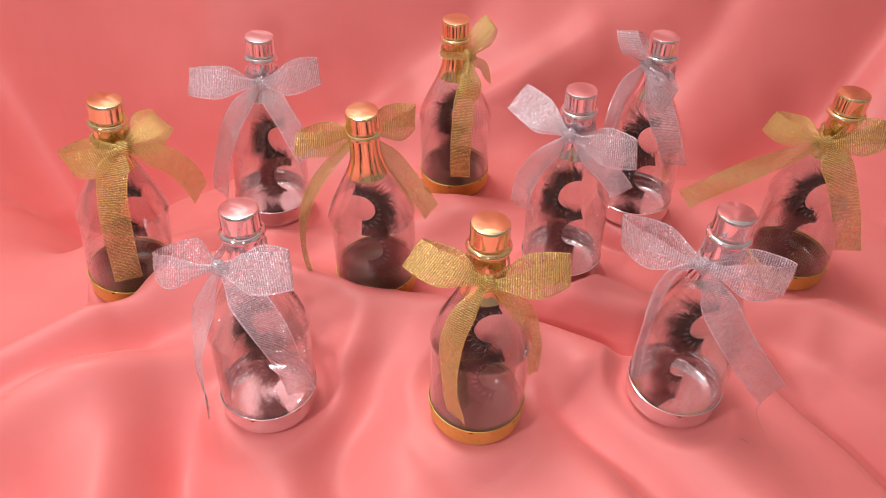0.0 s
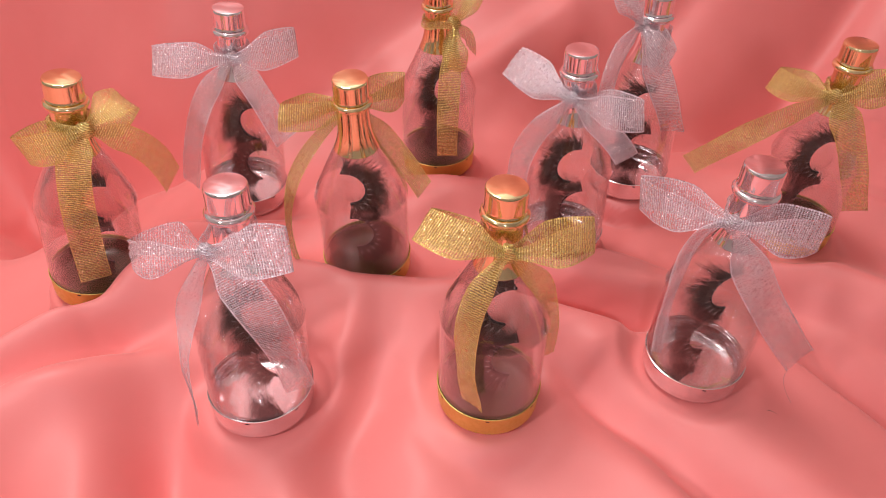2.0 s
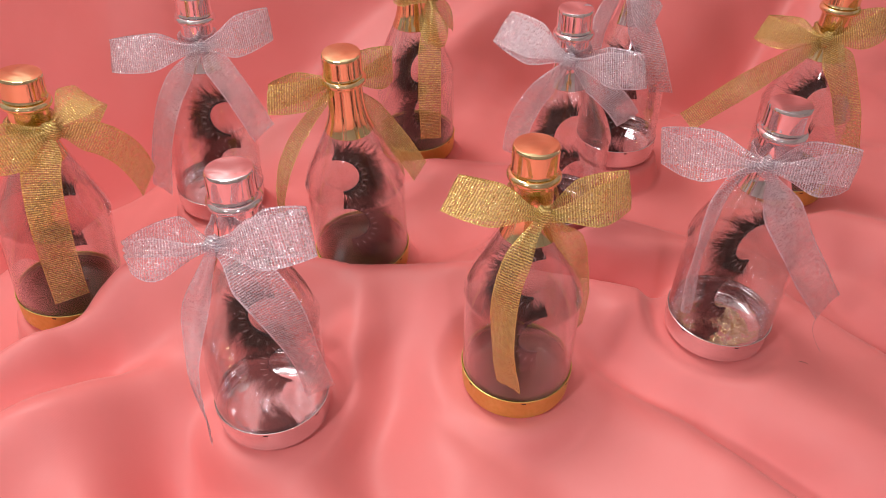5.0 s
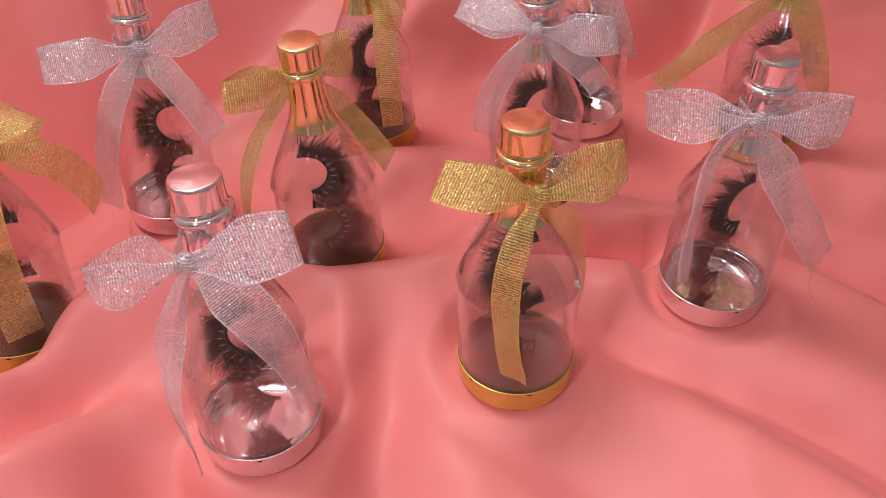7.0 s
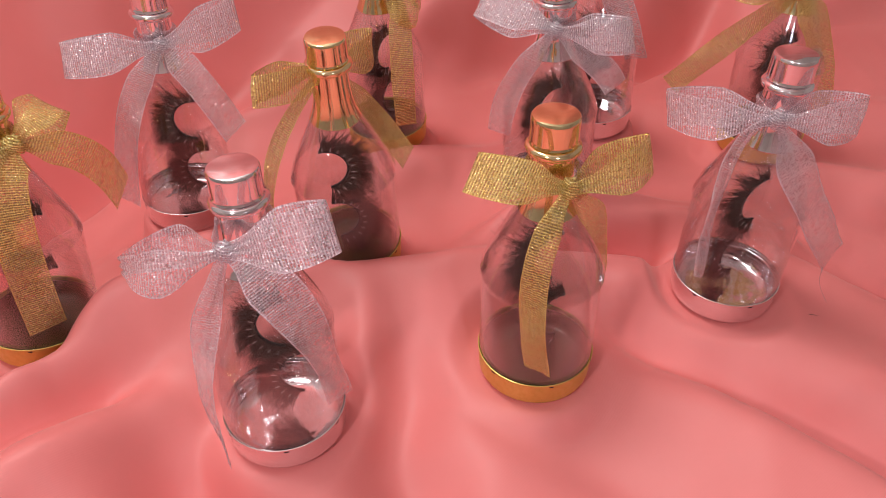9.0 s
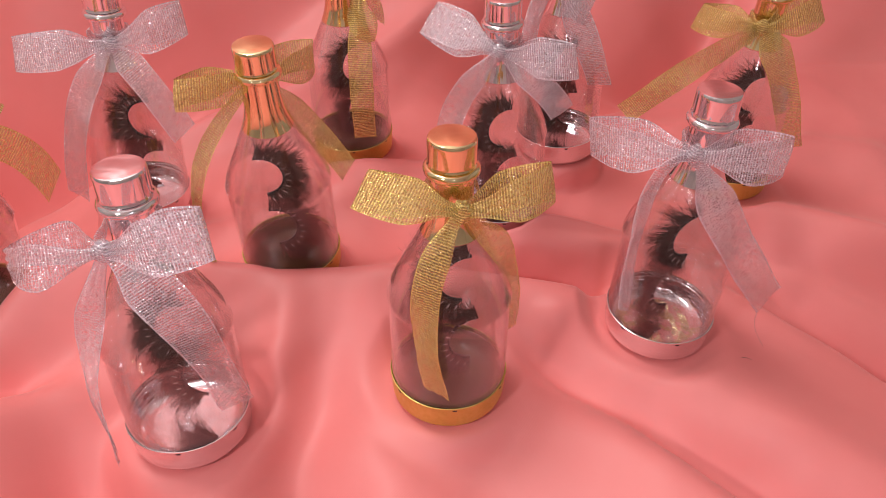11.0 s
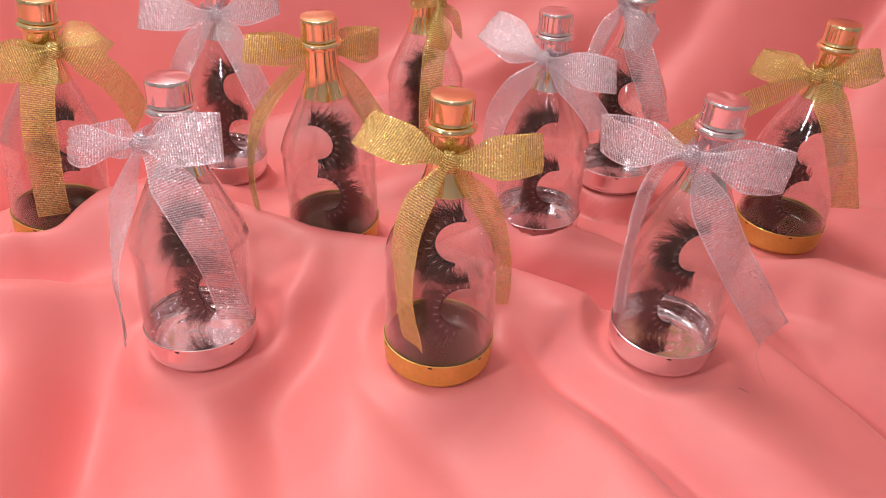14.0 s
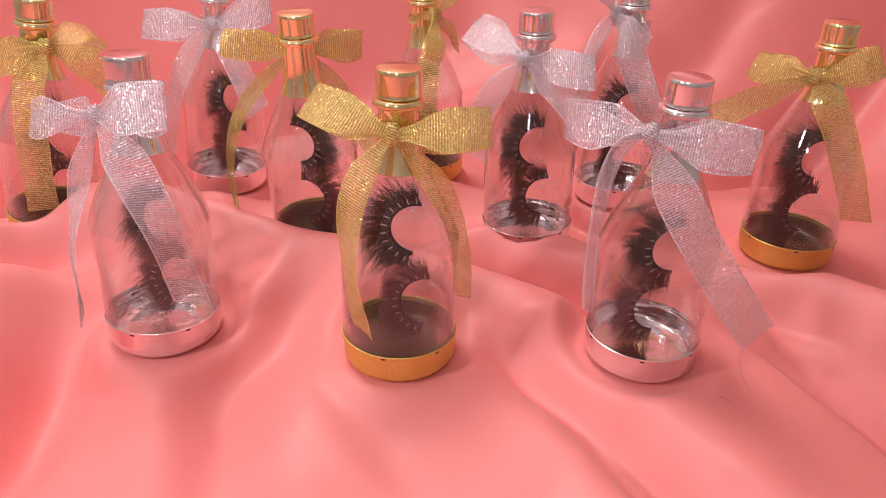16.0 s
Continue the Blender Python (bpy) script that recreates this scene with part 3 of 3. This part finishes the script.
# ---- false eyelashes ----
def lash_parts(seed, r, a0, a1, length, count):
    """Hairs, band and glue dots of one lash: its root bends round a circle of radius r (mm) from angle a0 to a1, in the x-z plane."""
    rnd = random.Random(seed)
    hairs = bmesh.new()
    tufts = [(rnd.uniform(a0, a1), rnd.uniform(0.78, 1.05), rnd.uniform(-20, 20), rnd.uniform(-0.45, 0.5)) for _ in range(90)]
    for i in range(count):
        ta, tl, tb, ty = tufts[rnd.randrange(len(tufts))]
        a = ta + rnd.gauss(0, 2.0)
        a = a if a0 < a < a1 else rnd.uniform(a0, a1)
        share = (a - a0) / (a1 - a0)
        full = 0.9 * length * tl * rnd.uniform(0.3, 1.1) * (0.58 + 0.55 * math.sin(math.pi * (0.12 + 0.8 * share)))
        ca, sa = math.cos(radians(a)), math.sin(radians(a))
        root = Vector((r * ca, rnd.uniform(-0.4, 0.4), r * sa))
        b = radians(a + 0.3 * (188 - a) + tb + rnd.gauss(0, 9))
        way = Vector((math.cos(b), ty + rnd.gauss(0, 0.16), math.sin(b))).normalized()
        bend = Vector((rnd.gauss(0, 0.25), 0.05 + rnd.gauss(0, 0.3), -0.42 + rnd.gauss(0, 0.40)))
        side = way.cross(Vector((0, 1, 0.15))).normalized()
        last = None
        segs = 4
        for k in range(segs + 1):
            u = k / segs
            p = root + way * (full * u) + bend * (full * 0.55 * u * u)
            if p.x < -12.5:  # the ends bend where they meet the bottle
                p.x = -12.5 - 3.2 * (1 - math.exp((12.5 + p.x) / 3.2))
            w = 0.10 * (1 - 0.8 * u)
            pair = [hairs.verts.new((p + side * w) * MM), hairs.verts.new((p - side * w) * MM)]
            if last:
                hairs.faces.new((last[0], last[1], pair[1], pair[0]))
            last = pair
    band = bmesh.new()
    rows = []
    for i in range(31):
        a = radians(a0 + (a1 - a0) * i / 30)
        c = Vector((math.cos(a), 0, math.sin(a)))
        rows.append([band.verts.new((c * (r + dr) + Vector((0, dy, 0))) * MM) for dr, dy in ((-0.35, -0.4), (0.4, -0.4), (0.4, 0.4), (-0.35, 0.4))])
    for r0, r1 in zip(rows, rows[1:]):
        for j in range(4):
            band.faces.new((r0[j], r0[(j + 1) % 4], r1[(j + 1) % 4], r1[j]))
    dots = bmesh.new()
    for i in range(11):
        a = radians(a0 + (a1 - a0) * (i + 0.6) / 11.4)
        c = Vector((math.cos(a), 0, math.sin(a)))
        bmesh.ops.create_icosphere(dots, subdivisions=1, radius=0.22 * MM, matrix=Matrix.Translation((c * (r + 1.5) + Vector((0, -2.0, 0))) * MM) @ Matrix.Rotation(-a, 4, "Y") @ Matrix.Diagonal((4.6, 0.8, 0.9, 1)))
    return mesh_of("hairs", hairs, HAIR), mesh_of("lash_band", band, BAND), mesh_of("glue_dots", dots, DOT)


LASHES = [lash_parts(3, 7.0, 80, 262, 12.0, 1700), lash_parts(8, 8.6, 84, 262, 13.0, 1700), lash_parts(15, 7.4, 82, 268, 11.5, 1700), lash_parts(21, 8.2, 80, 258, 13.5, 1700)]


def tray_mesh(upper, lower):
    """A thin clear sheet with two round domes, standing upright in the bottle (mm)."""
    bm = bmesh.new()
    nx, nz = 26, 56
    rows = []
    for k in range(nz + 1):
        z = 5.6 + 53.0 * k / nz
        half = 15.5 if z < 38 else 15.5 - 7.5 * (z - 38) / 20.6
        row = []
        for i in range(nx + 1):
            x = -half + 2 * half * i / nx
            y = 2.5 + 0.012 * x * x
            for cx, cz, r in (upper, lower):
                d = math.hypot(x - cx, z - cz) / (r - 0.6)
                if d < 1:
                    y -= 3.6 * math.sqrt(1 - d * d)
            row.append(bm.verts.new((x * MM, y * MM, z * MM)))
        rows.append(row)
    for r0, r1 in zip(rows, rows[1:]):
        for i in range(nx):
            bm.faces.new((r0[i], r0[i + 1], r1[i + 1], r1[i]))
    return mesh_of("tray_sheet", bm, TRAY)


def eyelash_tray(stand, turn, flip, upper, lower, kinds, label):
    """A clear tray with a pair of lashes, standing in a bottle; upper and lower: x, z, radius of the two domes in mm."""
    top = new("eyelash_tray")
    top.matrix_world = stand @ pose(0, 0, 0, 0, 0, turn)
    tagged(top, label, "false eyelashes", "eyelash trays in the bottles")
    sx = -1 if flip else 1
    part("tray_sheet", tray_mesh((sx * upper[0], upper[1], upper[2]), (sx * lower[0], lower[1], lower[2])), TRAY, top, "thin clear plastic sheet")
    for (cx, cz, r), kind in zip((upper, lower), kinds):
        hairs, band, dots = LASHES[kind]
        size = r / (7.0, 8.6, 7.4, 8.2)[kind]
        lash = part("false_eyelash", hairs, HAIR, top, "fluffy black-brown false eyelash")
        lash.location = (sx * cx * MM, 0.8 * MM, cz * MM)
        lash.scale = (sx * size, 1, size)
        part("lash_band", band, BAND, lash)
        part("glue_dots", dots, DOT, lash, "small pale glue dots")
    return top


# ---- the ten bottles ----
def bottle(key, label):
    (x, y, z), (ax, ay), finish = BOTTLES[key]
    top = new("favor_bottle")
    axis = Vector((ax, ay, 1)).normalized()
    turn = Vector((0, 0, 1)).rotation_difference(axis).to_matrix().to_4x4()
    top.matrix_world = Matrix.Translation((x, y, z)) @ turn
    tagged(top, label, "bottle", "mini champagne bottles on the cloth")
    gold = finish == "gold"
    part("cap", mesh_cap_gold if gold else mesh_cap_silver, None, top, "shiny %s cap" % finish)
    part("collar", mesh_collar_gold if gold else mesh_collar_silver, None, top)
    part("neck_sleeve", mesh_sleeve_gold if gold else mesh_sleeve_silver, None, top)
    part("body", mesh_body, None, top, "clear plastic bottle body")
    part("base", mesh_base_gold if gold else mesh_base_silver, None, top, "shiny %s base cup" % finish)
    for turn_by in (-97, -42, -158):
        slot = part("catch_slot", SLOT, None, top, "tiny dark catch slot")
        slot.matrix_local = pose(19.95 * MM * math.cos(radians(turn_by)), 19.95 * MM * math.sin(radians(turn_by)), 12.3 * MM, 0, 0, turn_by + 90)
    part("base_lining", mesh_floor_gold if gold else mesh_floor_silver, None, top, "dark bronze lining" if gold else "crinkled silver lining")
    return top, turn.to_3x3().inverted(), axis


def slot_mesh():
    """A tiny dark catch slot on the rim of the base cup."""
    bm = bmesh.new()
    bmesh.ops.create_cube(bm, size=1.0)
    for v in bm.verts:
        v.co = Vector((v.co.x * 1.5, v.co.y * 0.6, v.co.z * (0.9 if v.co.x > 0 else 0.6))) * MM
    bmesh.ops.bevel(bm, geom=bm.edges[:], offset=0.12 * MM, segments=1, affect="EDGES")
    return mesh_of("catch_slot", bm, BAND)


SLOT = slot_mesh()


def dress(key, label, lash_label, knot, pieces, turn, flip, upper, lower, kinds, seed, thread=None):
    top, to_local, axis = bottle(key, label)
    material = GOLD_RIBBON if BOTTLES[key][2] == "gold" else SILVER_RIBBON
    height = min(max(knot[2], 80.0), 87.0)
    bow(top, material, to_local, knot, pieces, axis * height, seed, thread)
    eyelash_tray(top.matrix_world, turn, flip, upper, lower, kinds, lash_label)


SILVER_LABEL = "clear mini champagne bottle with silver cap and %s silver bow"
GOLD_LABEL = "clear mini champagne bottle with gold cap and %s gold bow"
LASH_LABEL = "dark fluffy false eyelashes on clear tray in %s bottle"

dress("A", SILVER_LABEL % "puffed glittering", LASH_LABEL % "silver-capped",
      (-4.8, -9.9, 88.2), [loop((-30, 1, 93), (-33, -3, 74.5), 8, 0.62), loop((21.6, -14.9, 102.6), (23.8, -21.5, 88.8), 5), tail((10.3, -16.5, 64.8), (13, -17, 26), (22.5, -6, 19)), tail((-18.5, -13, 52), (-20.5, -16, 21), (-18, -22.5, 14), 8.0)],
      -8, False, (5.2, 47, 9.1), (9.0, 25, 9.0), (1, 3), 11)
dress("B", GOLD_LABEL % "wide glittering", LASH_LABEL % "gold-capped",
      (0.6, -12.2, 88), [loop((-22.4, -3, 100), (-30, -7.5, 90.5), 6), loop((28.5, -3, 95.6), (29.4, -8, 83.6), 6), tail((-11.8, -20.4, 64.3), (-12.8, -17.5, 25.5), (-4.6, -24, 21.5), 9.0), tail((17, -4, 61.5), (19, -3, 29), (25.5, 3, 24), 8.8)],
      4, False, (5.7, 51, 9.0), (9.5, 23, 9.4), (0, 1), 23)
dress("C", SILVER_LABEL % "lopsided glittering", LASH_LABEL % "silver-capped",
      (-9.7, -12.7, 90), [loop((-34.3, 12, 93.2), (-33.8, 9, 79.5), 6), loop((21.5, -14.4, 94.4), (20.4, -17.2, 80), 6), tail((8, -18, 59.5), (30.5, -16, 17.5), (40.5, -12.5, 25.5)), tail((-20.6, -10, 75), (-23.5, -10.5, 26), (-18.5, -9.5, 23), 5.5)],
      10, False, (7.2, 45, 9.0), (5.0, 21, 9.4), (2, 1), 37, ((31.0, -16.0, 17.5), (28.5, -17.0, 14.5), (32.0, -18.0, 8.0), (36.0, -19.5, 2.0)))
dress("D", GOLD_LABEL % "loosely tied", LASH_LABEL % "gold-capped",
      (19.8, -8.8, 86.7), [loop((-5, -14.8, 88.2), (-2.1, -14.8, 75), 5), loop((21.9, 21, 87.5), (33.9, 12.8, 82.7), 5), tail((12.5, -15.8, 69), (1, -18, 18.3), (13, -14.5, 18.6)), tail((36, -2, 75), (45, 7.5, 58), (38, 4, 48.5))],
      0, False, (7.2, 47, 9.0), (8.0, 23, 9.4), (3, 1), 41)
dress("E", GOLD_LABEL % "backward tied", LASH_LABEL % "gold-capped",
      (-2.4, -1.0, 89.5), [loop((-27.9, -17.9, 99.6), (-29.2, -20.4, 88.4), 5), loop((18.4, 17.6, 93.6), (18.6, 16.7, 81.4), 6), tail((-27.5, -15, 62), (-31, -22, 29), (-27, -20.5, 20), 6.0), tail((14.8, 4, 63), (23.7, 2, 40), (29.5, 5, 46))],
      -6, True, (6.7, 49, 8.8), (5.0, 23, 9.2), (0, 2), 53)
dress("F", SILVER_LABEL % "slanting glittering", LASH_LABEL % "silver-capped",
      (-6, -10.3, 87), [loop((-24.2, 12.5, 100), (-34, 7, 89.8), 5), loop((21.1, -19.4, 92.4), (21.6, -23.7, 79), 6), tail((-21.5, -8, 66), (-28, 2, 42), (-19.5, -2, 38)), tail((10.9, -15.3, 72.7), (15, -16.3, 59), (24.3, -15.3, 64))],
      6, False, (4.2, 47, 9.2), (8.0, 23, 9.2), (3, 1), 67)
dress("G", SILVER_LABEL % "even glittering", LASH_LABEL % "silver-capped",
      (7.3, -11.8, 85.4), [loop((-28.5, -6, 90.2), (-29.8, -10, 76.4), 5), loop((35.9, -15.8, 102.3), (37, -16.8, 88), 5), tail((-11.3, -14.8, 60.8), (-25, -15.8, 24.6), (-18.8, -17.8, 19.9)), tail((16.8, -16.8, 71), (21.9, -17.8, 43), (31.4, -15.8, 49.6))],
      -10, False, (8.2, 47, 9.0), (10.0, 23, 9.2), (2, 3), 71)
dress("H", GOLD_LABEL % "sideways tied", LASH_LABEL % "gold-capped",
      (5.5, -17.0, 91), [loop((12.2, -18.3, 114), (17.8, -23.3, 108), 5), loop((1.7, -27.3, 73), (10.3, -25.3, 70.4), 6), tail((2.9, -27.3, 53), (-2.3, -29, 24.5), (8.4, -27.3, 22.7)), tail((12.9, -12.3, 82), (17.2, -8.3, 71), (13.8, -5.3, 73.5), 7.0)],
      35, False, (6.2, 48, 8.8), (8.0, 23, 9.4), (0, 1), 83)
dress("I", SILVER_LABEL % "sideways tied", LASH_LABEL % "silver-capped",
      (-10.7, -7.1, 93.1), [loop((-27.9, -8.1, 109.6), (-18.5, -11.1, 112.1), 5), loop((5.1, -14.1, 85.7), (0.6, -14.1, 70.1), 6), tail((4.2, -14.1, 61.2), (5.5, -16, 43.2), (18.6, -15, 41)), tail((-19.2, -6.1, 76.5), (-25.4, -7.1, 54.8), (-19.2, -10.1, 53.5), 7.0)],
      -20, False, (5.2, 47, 9.0), (7.0, 23, 9.4), (2, 1), 97)
dress("J", GOLD_LABEL % "wide spread", LASH_LABEL % "gold-capped",
      (-9.6, -10.1, 84.7), [loop((-27.3, 8.3, 90.5), (-30, 9.5, 78.5), 5), loop((10.2, -13.1, 99.4), (15.5, -15.1, 87.6), 5), tail((-38.3, -12.5, 71.4), (-68.5, -9.5, 56), (-61.8, -12, 48)), tail((3, -15, 65.4), (14.5, -13.5, 25.5), (28, -13, 24.8))],
      6, False, (6.7, 47, 9.0), (7.0, 22, 9.4), (0, 3), 101)


# ---- small clutter ----
def stray_fibre(points):
    """A single dark lash hair that has fallen on the cloth."""
    bm = bmesh.new()
    p = [Vector(q) for q in points]
    rows = []
    for i in range(13):
        c = bezier(p[0], p[1], p[2], p[3], i / 12)
        r = 0.00012 * (1 - 0.5 * i / 12)
        rows.append([bm.verts.new(c + Vector((0, r * math.cos(a), r * math.sin(a)))) for a in (0, 2.1, 4.2)])
    for r0, r1 in zip(rows, rows[1:]):
        for j in range(3):
            bm.faces.new((r0[j], r0[(j + 1) % 3], r1[(j + 1) % 3], r1[j]))
    ob = new("lash_hair", mesh_of("lash_hair", bm, HAIR))
    return tagged(ob, "single dark lash hair fallen on the pink cloth", "hair")


stray_fibre([(x, y, cloth_height(x, y) + 0.0002) for x, y in ((0.1113, -0.0095), (0.1125, -0.0093), (0.1138, -0.0099), (0.1152, -0.0105))])
